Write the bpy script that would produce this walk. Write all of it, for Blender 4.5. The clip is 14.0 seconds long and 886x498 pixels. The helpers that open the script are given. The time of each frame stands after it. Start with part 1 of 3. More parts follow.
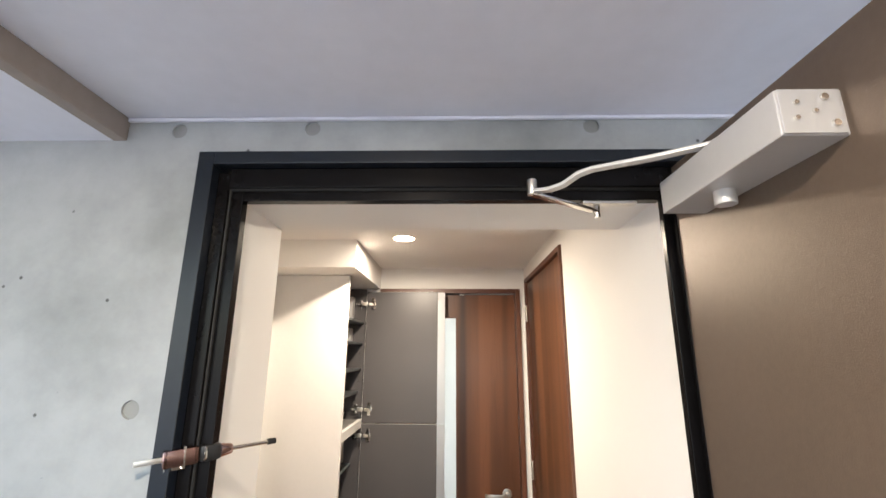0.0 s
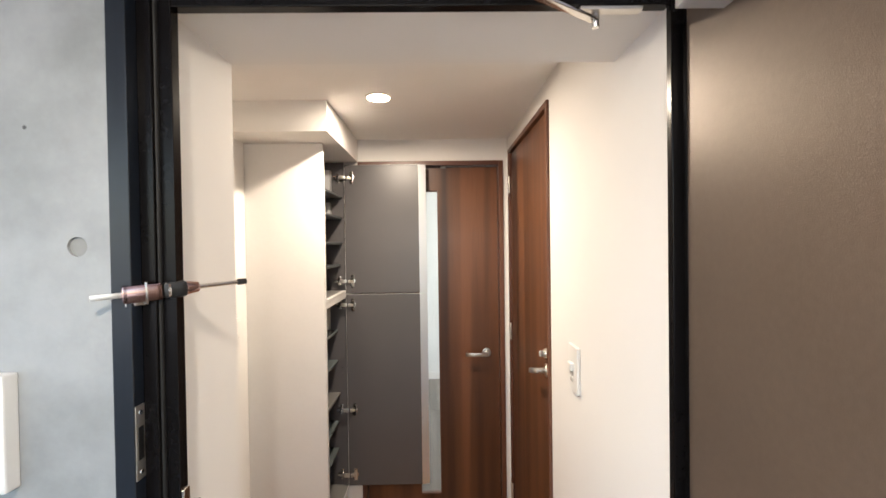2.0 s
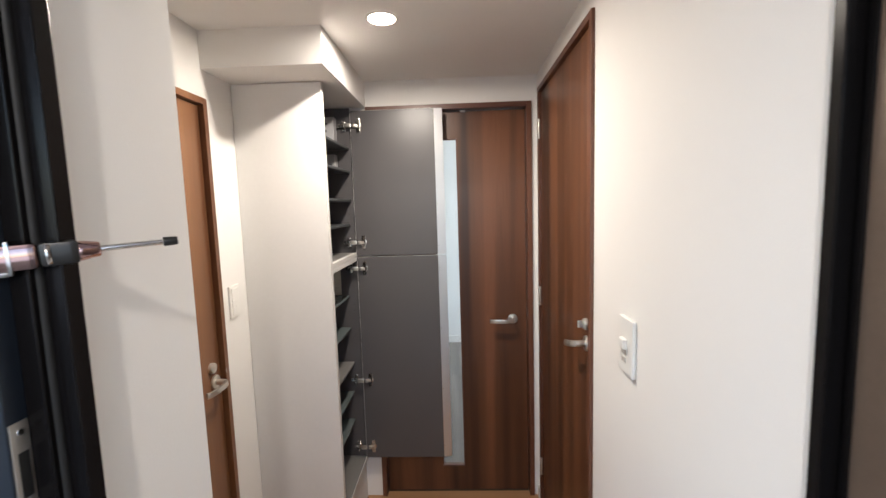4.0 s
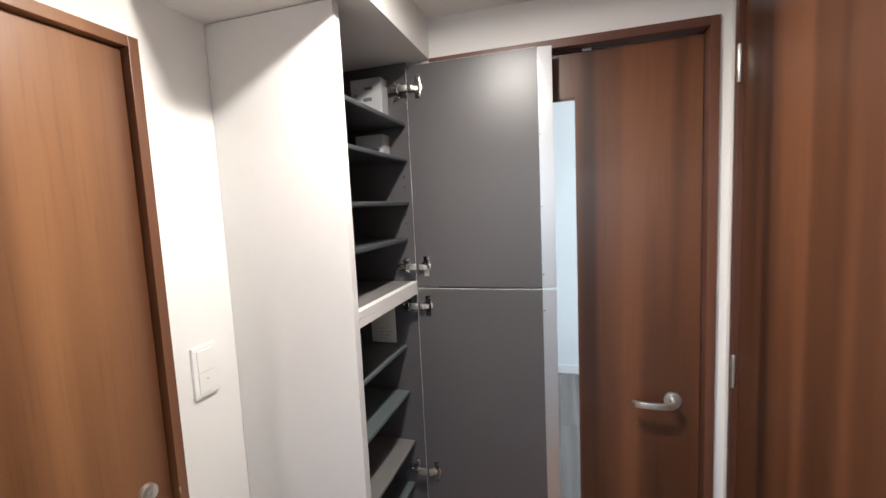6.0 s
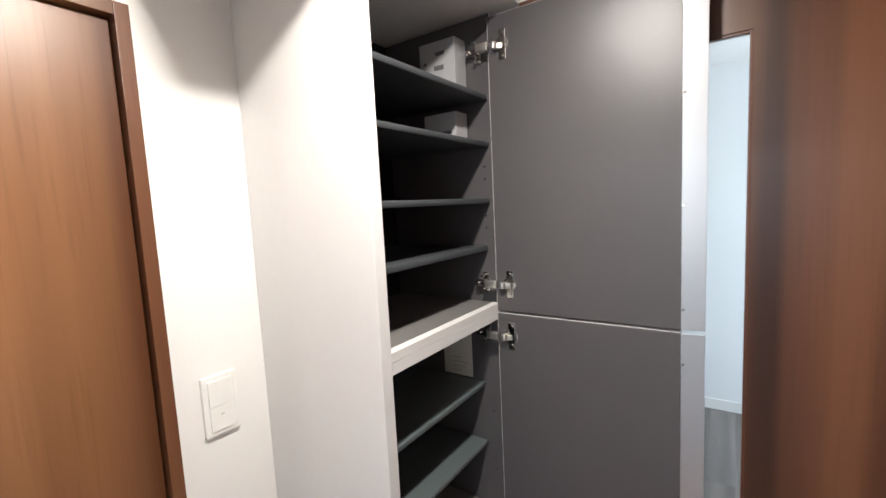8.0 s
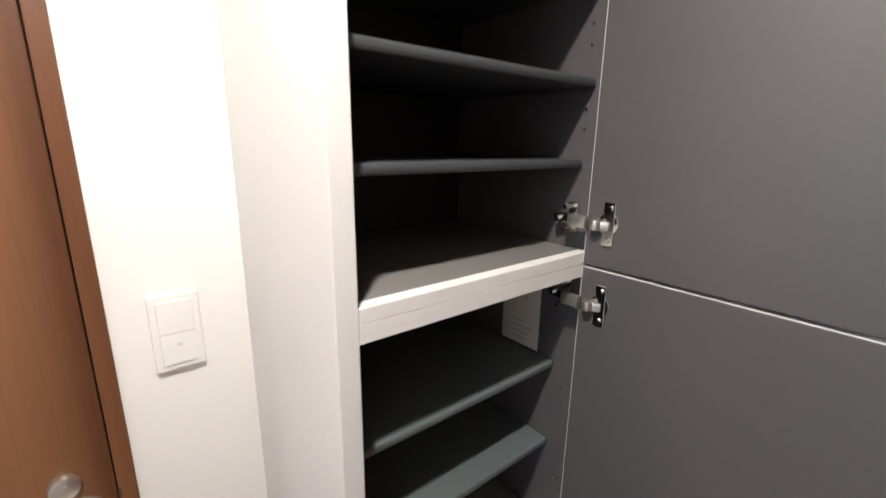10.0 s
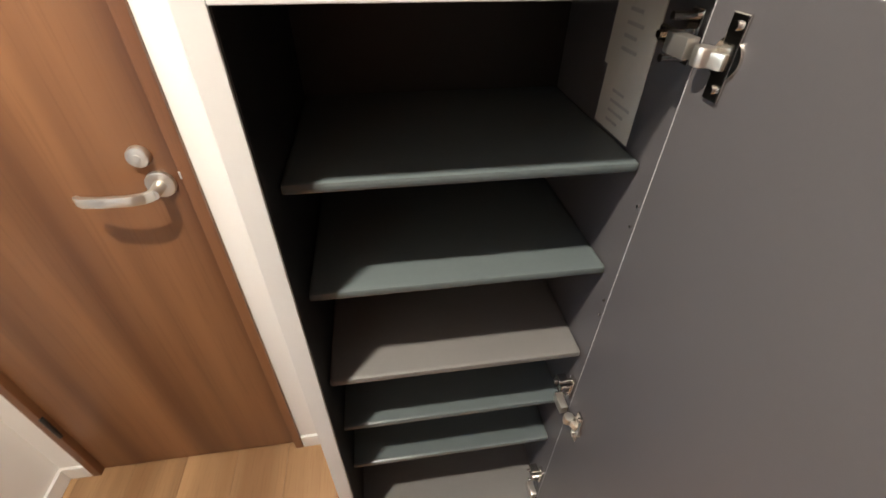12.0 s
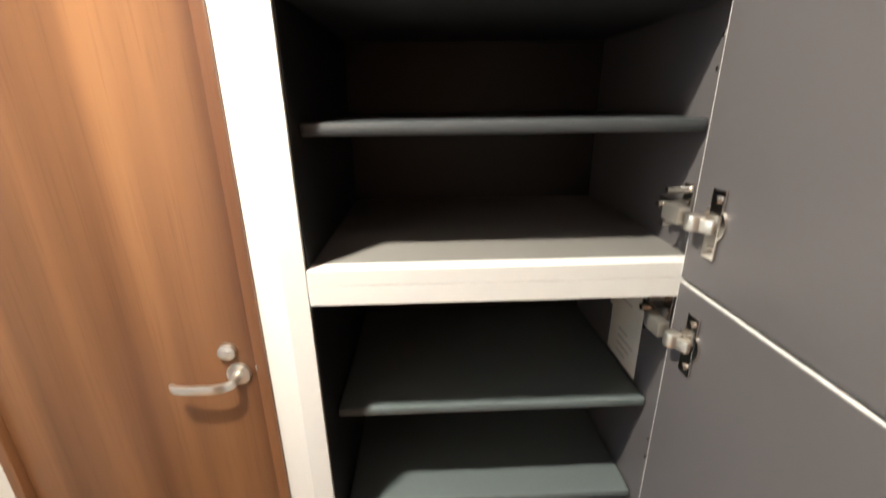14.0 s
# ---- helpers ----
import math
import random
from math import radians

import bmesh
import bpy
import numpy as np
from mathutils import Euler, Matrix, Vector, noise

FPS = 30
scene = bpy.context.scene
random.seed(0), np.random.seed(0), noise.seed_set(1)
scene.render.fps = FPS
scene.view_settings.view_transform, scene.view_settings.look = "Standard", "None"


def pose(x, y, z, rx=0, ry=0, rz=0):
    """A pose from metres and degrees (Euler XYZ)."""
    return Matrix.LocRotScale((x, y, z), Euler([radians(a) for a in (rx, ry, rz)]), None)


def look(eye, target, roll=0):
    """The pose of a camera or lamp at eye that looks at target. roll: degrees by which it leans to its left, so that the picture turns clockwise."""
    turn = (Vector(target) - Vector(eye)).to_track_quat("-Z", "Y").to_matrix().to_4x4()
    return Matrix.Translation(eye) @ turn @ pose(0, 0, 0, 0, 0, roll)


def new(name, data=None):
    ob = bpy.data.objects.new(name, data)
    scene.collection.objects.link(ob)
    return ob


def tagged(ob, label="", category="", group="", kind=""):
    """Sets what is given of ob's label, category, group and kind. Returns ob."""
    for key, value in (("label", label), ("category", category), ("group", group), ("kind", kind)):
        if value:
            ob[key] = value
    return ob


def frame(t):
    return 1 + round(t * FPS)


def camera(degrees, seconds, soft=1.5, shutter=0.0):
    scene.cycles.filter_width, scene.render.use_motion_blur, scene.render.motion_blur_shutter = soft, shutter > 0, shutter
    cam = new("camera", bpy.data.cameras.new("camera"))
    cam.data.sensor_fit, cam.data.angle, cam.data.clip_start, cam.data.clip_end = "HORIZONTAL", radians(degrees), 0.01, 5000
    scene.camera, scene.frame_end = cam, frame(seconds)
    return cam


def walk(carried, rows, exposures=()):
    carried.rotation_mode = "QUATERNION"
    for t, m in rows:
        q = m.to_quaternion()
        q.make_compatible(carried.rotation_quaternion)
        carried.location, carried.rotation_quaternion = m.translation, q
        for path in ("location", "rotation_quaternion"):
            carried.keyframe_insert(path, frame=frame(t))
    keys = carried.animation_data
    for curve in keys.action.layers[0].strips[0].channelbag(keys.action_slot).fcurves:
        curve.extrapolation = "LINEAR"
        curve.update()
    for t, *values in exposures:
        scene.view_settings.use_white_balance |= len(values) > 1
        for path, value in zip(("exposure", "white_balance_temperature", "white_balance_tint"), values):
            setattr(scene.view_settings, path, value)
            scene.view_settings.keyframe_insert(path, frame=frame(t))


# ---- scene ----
cam = camera(92.4, 14.0, shutter=0.35)
PATH = [
    (0, (0.21, -0.729, 1.653), (0.166, 1.126, 2.108), 0.3),
    (0.5, (0.211, -0.713, 1.641), (0.182, 1.159, 2.012), -0.1),
    (1, (0.211, -0.691, 1.619), (0.202, 1.203, 1.86), -0.3),
    (1.5, (0.215, -0.668, 1.581), (0.228, 1.239, 1.683), -0.7),
    (2, (0.22, -0.647, 1.557), (0.249, 1.262, 1.533), -0.8),
    (2.5, (0.226, -0.628, 1.546), (0.256, 1.279, 1.446), -1.0),
    (5, (0.228, -0.019, 1.511), (-0.039, 1.861, 1.309), -2.1),
    (5.5, (0.223, 0.228, 1.502), (-0.186, 2.085, 1.309), -2.2),
    (6, (0.206, 0.371, 1.55), (-0.34, 2.191, 1.361), -2.7),
    (6.5, (0.189, 0.448, 1.563), (-0.488, 2.223, 1.369), -2.9),
    (7, (0.204, 0.529, 1.555), (-0.624, 2.24, 1.365), -3.0),
    (7.5, (0.223, 0.636, 1.56), (-0.748, 2.27, 1.367), -3.0),
    (10, (0.093, 1.069, 1.476), (-1.349, 2.233, 1.015), 0.8),
    (10.5, (0.108, 1.183, 1.414), (-1.409, 2.116, 0.724), 1.8),
    (11, (0.082, 1.239, 1.369), (-1.459, 1.903, 0.456), 2.2),
    (11.5, (0.09, 1.337, 1.343), (-1.427, 1.752, 0.259), 1.9),
    (12, (0.086, 1.369, 1.327), (-1.382, 1.604, 0.128), 0.8),
    (12.5, (0.105, 1.382, 1.317), (-1.352, 1.502, 0.089), -0.1),
    (13, (0.116, 1.384, 1.33), (-1.403, 1.449, 0.174), -0.8),
    (13.5, (0.118, 1.395, 1.395), (-1.545, 1.423, 0.456), -1.4),
    (14, (0.133, 1.383, 1.475), (-1.668, 1.445, 0.841), -0.7),
]
EXPOSURES = [(0.0, 2.25, 7300, 13), (2.5, 2.17, 7300, 14), (5.0, 1.85, 6100, 12), (6.0, 2.04, 6100, 12), (7.5, 2.04, 6100, 12), (10.0, 2.13, 6150, 13), (11.0, 2.36, 6250, 12), (12.0, 2.8, 6600, 10), (12.5, 2.92, 6600, 8), (14.0, 2.95, 6550, 7)]
walk(cam, [(t, look(eye, target, roll)) for t, eye, target, roll in PATH], EXPOSURES)

# ---- world, sun, lamps ----
SUN_UP, SUN_ROUND = radians(42), radians(25)
world = bpy.data.worlds.new("world")
scene.world = world
world.use_nodes = True
wn = world.node_tree.nodes
sky = wn.new("ShaderNodeTexSky")
sky.sky_type, sky.sun_disc = "NISHITA", False
sky.sun_elevation, sky.sun_rotation = SUN_UP, SUN_ROUND
wn["Background"].inputs["Strength"].default_value = 0.15
world.node_tree.links.new(sky.outputs["Color"], wn["Background"].inputs["Color"])
sun = new("sun", bpy.data.lights.new("sun", "SUN"))
sun.data.energy, sun.data.angle, sun.data.color = 1.5, radians(12), (1.0, 0.95, 0.88)
sun.matrix_world = look((0, 0, 0), (math.sin(SUN_ROUND) * -0.8, math.cos(SUN_ROUND) * -0.8, -0.62))

LAMP = (0.002, 1.015)
CEIL = 2.13


def area_lamp(name, m, size_x, size_y, watts, colour, shape="RECTANGLE", spread=math.pi):
    lamp = new(name, bpy.data.lights.new(name, "AREA"))
    lamp.data.shape, lamp.data.size, lamp.data.size_y = shape, size_x, size_y
    lamp.data.energy, lamp.data.color = watts, colour
    lamp.data.spread = spread
    lamp.matrix_world = m
    return lamp


area_lamp("downlight_lamp", pose(*LAMP, CEIL - 0.012), 0.055, 0.055, 4.45, (1.0, 0.92, 0.80), "DISK", radians(178))
area_lamp("porch_lamp", pose(0.10, -0.79, 2.078), 0.06, 0.06, 3.8, (1.0, 0.93, 0.84), "DISK")
area_lamp("room_window_light", pose(1.97, 3.2, 1.35, 0, 90, 0), 1.4, 1.6, 15.0, (0.88, 0.95, 1.0))


# ---- materials ----
def material(name, base, rough=0.5, metal=0.0, spec=0.5):
    mat = bpy.data.materials.new(name)
    mat.use_nodes = True
    bsdf = mat.node_tree.nodes["Principled BSDF"]
    bsdf.inputs["Base Color"].default_value = (*base, 1)
    bsdf.inputs["Roughness"].default_value = rough
    bsdf.inputs["Metallic"].default_value = metal
    bsdf.inputs["Specular IOR Level"].default_value = spec
    return mat, mat.node_tree.nodes, mat.node_tree.links, bsdf


def noise_at(nodes, links, scale, detail=4.0, rough=0.55, stretch=(1, 1, 1), shift=None, bend=0.0):
    co = nodes.new("ShaderNodeTexCoord")
    mp = nodes.new("ShaderNodeMapping")
    mp.inputs["Scale"].default_value = stretch
    links.new(co.outputs["Object"], mp.inputs["Vector"])
    if shift is not None:
        links.new(shift, mp.inputs["Location"])
    n = nodes.new("ShaderNodeTexNoise")
    n.inputs["Distortion"].default_value = bend
    n.inputs["Scale"].default_value, n.inputs["Detail"].default_value, n.inputs["Roughness"].default_value = scale, detail, rough
    links.new(mp.outputs["Vector"], n.inputs["Vector"])
    return n.outputs["Fac"]


def ramp(nodes, links, fac, stops):
    r = nodes.new("ShaderNodeValToRGB")
    while len(r.color_ramp.elements) < len(stops):
        r.color_ramp.elements.new(0.5)
    for e, (p, c) in zip(r.color_ramp.elements, stops):
        e.position, e.color = p, (*c, 1)
    links.new(fac, r.inputs["Fac"])
    return r.outputs["Color"]


def mixed(nodes, links, a, b, fac, mode="MULTIPLY"):
    m = nodes.new("ShaderNodeMix")
    m.data_type, m.blend_type = "RGBA", mode
    m.inputs["Factor"].default_value = fac
    links.new(a, m.inputs[6])
    links.new(b, m.inputs[7])
    return m.outputs[2]


def bumped(nodes, links, bsdf, fac, strength, distance):
    b = nodes.new("ShaderNodeBump")
    b.inputs["Strength"].default_value, b.inputs["Distance"].default_value = strength, distance
    links.new(fac, b.inputs["Height"])
    links.new(b.outputs["Normal"], bsdf.inputs["Normal"])


def plain(name, base, rough=0.5, metal=0.0, vary=0.06, grain=60.0, relief=0.1, spec=0.5):
    """Paint, plastic or metal with slight unevenness at two scales."""
    mat, n, l, b = material(name, base, rough, metal, spec)
    lo, hi = tuple(c * (1 - vary) for c in base), tuple(min(1, c * (1 + vary)) for c in base)
    big = ramp(n, l, noise_at(n, l, 3.0), [(0.3, lo), (0.7, hi)])
    small = ramp(n, l, noise_at(n, l, grain), [(0.3, (1 - vary,) * 3), (0.7, (1, 1, 1))])
    l.new(mixed(n, l, big, small, 1.0), b.inputs["Base Color"])
    rr = n.new("ShaderNodeMapRange")
    rr.inputs["To Min"].default_value, rr.inputs["To Max"].default_value = rough * 0.88, min(1, rough * 1.12)
    l.new(noise_at(n, l, 9.0), rr.inputs["Value"])
    l.new(rr.outputs["Result"], b.inputs["Roughness"])
    if relief:
        bumped(n, l, b, noise_at(n, l, grain * 6, 3.0), relief, 0.001)
    return mat


def wallpaper(name, base):
    """Matt white wall covering with a fine woven relief."""
    mat, n, l, b = material(name, base, 0.75, 0, 0.3)
    big = ramp(n, l, noise_at(n, l, 1.7), [(0.25, tuple(c * 0.96 for c in base)), (0.75, base)])
    l.new(big, b.inputs["Base Color"])
    bumped(n, l, b, noise_at(n, l, 420.0, 3.0, 0.6, (1, 1, 0.45)), 0.35, 0.0008)
    return mat


def wood(name, dark, light, stretch, rough=0.38, streak=9.0, fine=70.0, per_piece=False):
    """Veneer whose grain runs along the axis that stretch makes long."""
    mat, n, l, b = material(name, light, rough)
    shift = None
    if per_piece:
        info = n.new("ShaderNodeObjectInfo")
        sc = n.new("ShaderNodeVectorMath")
        sc.operation = "SCALE"
        sc.inputs["Scale"].default_value = 37.0
        l.new(info.outputs["Random"], sc.inputs[0])
        shift = sc.outputs["Vector"]
    mid = tuple((a + c) / 2 for a, c in zip(dark, light))
    bands = ramp(n, l, noise_at(n, l, streak, 1.5, 0.5, stretch, shift, 0.08), [(0.36, dark), (0.46, tuple(c * 0.88 for c in mid)), (0.52, mid), (0.64, light)])
    thin = ramp(n, l, noise_at(n, l, fine, 5.0, 0.65, stretch, shift), [(0.28, (0.80, 0.76, 0.73)), (0.66, (1, 1, 1))])
    c = mixed(n, l, bands, thin, 0.24)
    pores = ramp(n, l, noise_at(n, l, fine * 4, 2.0, 0.5, stretch, shift), [(0.32, (0.6, 0.55, 0.5)), (0.45, (1, 1, 1))])
    c = mixed(n, l, c, pores, 0.25)
    if per_piece:
        tone = ramp(n, l, info.outputs["Random"], [(0.0, (0.82, 0.80, 0.78)), (1.0, (1.0, 1.0, 1.0))])
        c = mixed(n, l, c, tone, 1.0)
    l.new(c, b.inputs["Base Color"])
    bumped(n, l, b, noise_at(n, l, fine * 2, 4.0, 0.6, stretch, shift), 0.12, 0.001)
    return mat


def concrete(name, base):
    """Fair-faced concrete: clouds, pin holes and faint trowel stains."""
    mat, n, l, b = material(name, base, 0.62, 0, 0.4)
    clouds = ramp(n, l, noise_at(n, l, 2.2, 6.0, 0.6), [(0.32, tuple(c * 0.66 for c in base)), (0.52, base), (0.72, tuple(c * 1.18 for c in base))])
    stains = ramp(n, l, noise_at(n, l, 14.0, 5.0, 0.65), [(0.3, (0.86, 0.87, 0.86)), (0.6, (1, 1, 1))])
    c = mixed(n, l, clouds, stains, 0.9)
    co = n.new("ShaderNodeTexCoord")
    v = n.new("ShaderNodeTexVoronoi")
    v.inputs["Scale"].default_value = 21.0
    l.new(co.outputs["Object"], v.inputs["Vector"])
    pits = ramp(n, l, v.outputs["Distance"], [(0.0, (0.12, 0.12, 0.12)), (0.05, (0.3, 0.3, 0.3)), (0.085, (1, 1, 1))])
    keep = ramp(n, l, noise_at(n, l, 11.0, 1.0), [(0.50, (0, 0, 0)), (0.53, (1, 1, 1))])
    m = n.new("ShaderNodeMix")
    m.data_type, m.blend_type = "RGBA", "MULTIPLY"
    l.new(keep, m.inputs["Factor"])
    l.new(c, m.inputs[6])
    l.new(pits, m.inputs[7])
    l.new(m.outputs[2], b.inputs["Base Color"])
    bumped(n, l, b, noise_at(n, l, 55.0, 6.0, 0.6), 0.18, 0.003)
    return mat


def glowing(name, colour, strength):
    mat, n, l, b = material(name, (0.9, 0.9, 0.9), 0.5)
    b.inputs["Emission Color"].default_value = (*colour, 1)
    b.inputs["Emission Strength"].default_value = strength
    return mat


WHITE_WALL = wallpaper("white_wall_covering", (0.78, 0.765, 0.74))
WHITE_CEIL = wallpaper("white_ceiling_covering", (0.80, 0.785, 0.76))
WHITE_TRIM = plain("white_trim", (0.74, 0.725, 0.70), 0.45, vary=0.03, relief=0.03)
WHITE_BOARD = plain("white_board", (0.68, 0.67, 0.655), 0.4, vary=0.02, relief=0.0)
# One walnut in two tones: lit left door, dimmer right and far doors.
WALNUT = wood("walnut_veneer", (0.105, 0.040, 0.0165), (0.275, 0.128, 0.056), (1, 1, 0.03), 0.36, 8.0, 45.0)
WALNUT_DIM = wood("dim_walnut_veneer", (0.036, 0.0125, 0.0055), (0.158, 0.061, 0.026), (1, 1, 0.03), 0.34, 9.0, 45.0)
WALNUT_TRIM = wood("walnut_trim", (0.125, 0.049, 0.021), (0.265, 0.120, 0.053), (1, 1, 0.045))
# Trim and head of the dimmer doors carry the same painted darkening.
WALNUT_TRIM_DIM = wood("dim_walnut_trim", (0.075, 0.026, 0.015), (0.14, 0.055, 0.03), (1, 1, 0.045))
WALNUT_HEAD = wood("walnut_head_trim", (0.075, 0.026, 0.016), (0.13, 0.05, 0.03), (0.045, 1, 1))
OAK_PLANK = wood("wood_plank", (0.29, 0.155, 0.072), (0.45, 0.27, 0.138), (0.05, 1, 1), 0.42, 11.0, 60.0, True)
GREY_PLANK = wood("grey_wood_plank", (0.10, 0.085, 0.075), (0.2, 0.18, 0.165), (1, 0.05, 1), 0.35, 11.0, 60.0, True)
GROUT = plain("dark_joint", (0.05, 0.035, 0.02), 0.8)
CONCRETE = concrete("fair_faced_concrete", (0.35, 0.366, 0.37))
CONCRETE_BROWN = concrete("bare_concrete_edge", (0.30, 0.25, 0.22))
CEIL_OUT = plain("grey_blue_paint", (0.70, 0.71, 0.78), 0.5, vary=0.04, grain=30)
PLUG = concrete("mortar_plug", (0.27, 0.275, 0.265))
FRAME_BLACK = plain("black_steel_frame", (0.005, 0.0045, 0.0048), 0.22, 0.0, 0.15, relief=0.03, spec=0.14)
# Same black frame; the outer face's bluish reflection is tinted into the base.
FRAME_SHEEN = plain("black_steel_frame_blue_sheen", (0.009, 0.013, 0.020), 0.3, 0.0, 0.15, relief=0.03, spec=0.4)
RUBBER = plain("black_rubber", (0.008, 0.008, 0.008), 0.6)
LEAF_BROWN = plain("brown_embossed_steel", (0.128, 0.094, 0.072), 0.35, 0.3, 0.10, 120.0, 0.32)
SILVER = plain("silver_paint", (0.62, 0.61, 0.60), 0.38, 0.35, 0.03, relief=0.05)
CHROME = plain("polished_nickel", (0.72, 0.69, 0.65), 0.16, 1.0, 0.03, relief=0.0)
SATIN = plain("satin_nickel", (0.66, 0.63, 0.58), 0.3, 0.9, 0.03, relief=0.0)
COPPER = plain("rose_chrome", (0.55, 0.36, 0.33), 0.12, 1.0, 0.04, relief=0.0)
BRUSHED = plain("brushed_aluminium", (0.70, 0.71, 0.73), 0.38, 1.0, 0.0, relief=0.0)
BLACK = plain("black_plastic", (0.012, 0.012, 0.012), 0.35)
LAMINATE = plain("dark_grey_laminate", (0.081, 0.0755, 0.0785), 0.34, 0, 0.04, 220.0, 0.18)
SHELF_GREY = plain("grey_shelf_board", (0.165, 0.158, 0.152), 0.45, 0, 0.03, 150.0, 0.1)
# Upper shelves: board colour lowered to carry the shade they stand in.
SHELF_SHADED = plain("shaded_shelf_board", (0.05, 0.055, 0.06), 0.42, 0, 0.03, 150.0, 0.1)
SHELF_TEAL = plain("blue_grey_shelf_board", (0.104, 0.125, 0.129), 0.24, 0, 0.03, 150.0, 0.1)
# Same dark laminate, taken near black to hold the cabinet's inner shade.
CARCASS = plain("shaded_cabinet_lining", (0.009, 0.0085, 0.0085), 0.5, 0, 0.05)
PLASTIC = plain("white_plastic", (0.76, 0.75, 0.72), 0.35, vary=0.02, relief=0.0)
GREY_PRINT = plain("grey_print", (0.12, 0.12, 0.13), 0.6)
FAINT_PRINT = plain("faint_print", (0.46, 0.43, 0.39), 0.7)
PAPER = plain("cream_paper", (0.66, 0.62, 0.54), 0.7, vary=0.08, grain=25.0)
# White card with the shelf shadow over the cartons put into its grey.
CARD_SHADED = plain("shaded_white_card", (0.42, 0.42, 0.43), 0.6, vary=0.04)
ROOM_WALL = wallpaper("pale_room_wall", (0.74, 0.75, 0.74))
LAMP_GLOW = glowing("lamp_glow", (1.0, 0.82, 0.6), 14.0)
GROUND = concrete("ground_concrete", (0.58, 0.575, 0.56))

GLASS, gn, gl, gb = material("clear_glass", (0.93, 0.97, 0.96), 0.02)
gb.inputs["Transmission Weight"].default_value = 1.0
gb.inputs["IOR"].default_value = 1.1


# ---- building helpers ----
def add_box(bm, x0, x1, y0, y1, z0, z1, bevel=0.0):
    made = bmesh.ops.create_cube(bm, size=1.0, matrix=Matrix.Translation(((x0 + x1) / 2, (y0 + y1) / 2, (z0 + z1) / 2)) @ Matrix.Diagonal((abs(x1 - x0), abs(y1 - y0), abs(z1 - z0), 1)))
    if bevel:
        edges = {e for v in made["verts"] for e in v.link_edges}
        bmesh.ops.bevel(bm, geom=list(edges), offset=bevel, segments=2, profile=0.6, affect="EDGES")
    return bm


def box(x0, x1, y0, y1, z0, z1, bevel=0.0):
    return add_box(bmesh.new(), x0, x1, y0, y1, z0, z1, bevel)


def add_rod(bm, a, b, r0, r1=None, segments=20, bevel=0.0):
    a, b = Vector(a), Vector(b)
    m = Matrix.Translation((a + b) / 2) @ (b - a).to_track_quat("Z", "Y").to_matrix().to_4x4()
    made = bmesh.ops.create_cone(bm, cap_ends=True, segments=segments, radius1=r0, radius2=r0 if r1 is None else r1, depth=(b - a).length, matrix=m)
    if bevel:
        rims = [f for f in {f for v in made["verts"] for f in v.link_faces} if len(f.verts) > 4]
        bmesh.ops.bevel(bm, geom=list({e for f in rims for e in f.edges}), offset=bevel, segments=2, profile=0.6, affect="EDGES")
    for f in bm.faces:
        f.smooth = True
    return bm


def rod(a, b, r0, r1=None, segments=20, bevel=0.0):
    return add_rod(bmesh.new(), a, b, r0, r1, segments, bevel)


def bar(path, width, thick, up, bevel=0.0015):
    """A flat bar swept along a path: width along up, thick across."""
    bm = bmesh.new()
    up = Vector(up).normalized()
    pts = [Vector(p) for p in path]
    rings = []
    for i, p in enumerate(pts):
        d = (pts[min(i + 1, len(pts) - 1)] - pts[max(i - 1, 0)]).normalized()
        side = d.cross(up).normalized()
        u = side.cross(d).normalized()
        rings.append([bm.verts.new(p + side * thick / 2 * s + u * width / 2 * k) for s, k in ((-1, -1), (1, -1), (1, 1), (-1, 1))])
    for a, b in zip(rings, rings[1:]):
        for k in range(4):
            bm.faces.new((a[k], a[(k + 1) % 4], b[(k + 1) % 4], b[k]))
    bm.faces.new(rings[0][::-1])
    bm.faces.new(rings[-1])
    bmesh.ops.recalc_face_normals(bm, faces=bm.faces)
    if bevel:
        sharp = [e for e in bm.edges if e.calc_face_angle(0) > 1.0]
        bmesh.ops.bevel(bm, geom=sharp, offset=bevel, segments=2, profile=0.6, affect="EDGES")
    for f in bm.faces:
        f.smooth = True
    return bm


def link_mesh(name, bm, mat, smooth=True):
    me = bpy.data.meshes.new(name)
    bm.to_mesh(me)
    bm.free()
    me.materials.append(mat)
    if smooth and any(p.use_smooth for p in me.polygons):
        me.set_sharp_from_angle(angle=radians(38))
    return new(name, me)


def part(name, bm, mat, parent, label=""):
    ob = link_mesh(name, bm, mat)
    ob.parent = parent
    return tagged(ob, label)


def thing(name, at, label, category, group="", kind=""):
    """An Empty at a thing's base; parts are built in world metres and set back onto it."""
    ob = new(name)
    ob.matrix_world = Matrix.Translation(at)
    ob.empty_display_size = 0.05
    return tagged(ob, label, category, group, kind)


def piece(name, bm, mat, parent, label=""):
    """A part built in world metres under a thing with a place of its own."""
    top = parent
    off = Vector((0, 0, 0))
    while top is not None:
        off += top.location
        top = top.parent
    bmesh.ops.translate(bm, verts=bm.verts, vec=-off)
    return part(name, bm, mat, parent, label)


def structure(name, bm, mat, label, category):
    return tagged(link_mesh(name, bm, mat), label, category, kind="structure")


# ---- the shell of the hall ----
WEST, EAST, NORTH, STEP = -0.620, 0.617, 1.69, 0.288
FLOOR, PIER = 0.014, 0.383
SIDE, CAB_F = 1.231, -0.274
SOF_X, SOF_Y, SOF_Z = -0.205, 1.043, 2.008
HEAD_Z = 1.952
LD0, LD1, LDT = 0.452, 1.050, 1.910
RD0, RD1, RDT = 0.83, 1.634, 2.053
FD0, FD1, FDT = -0.205, 0.59, 2.010

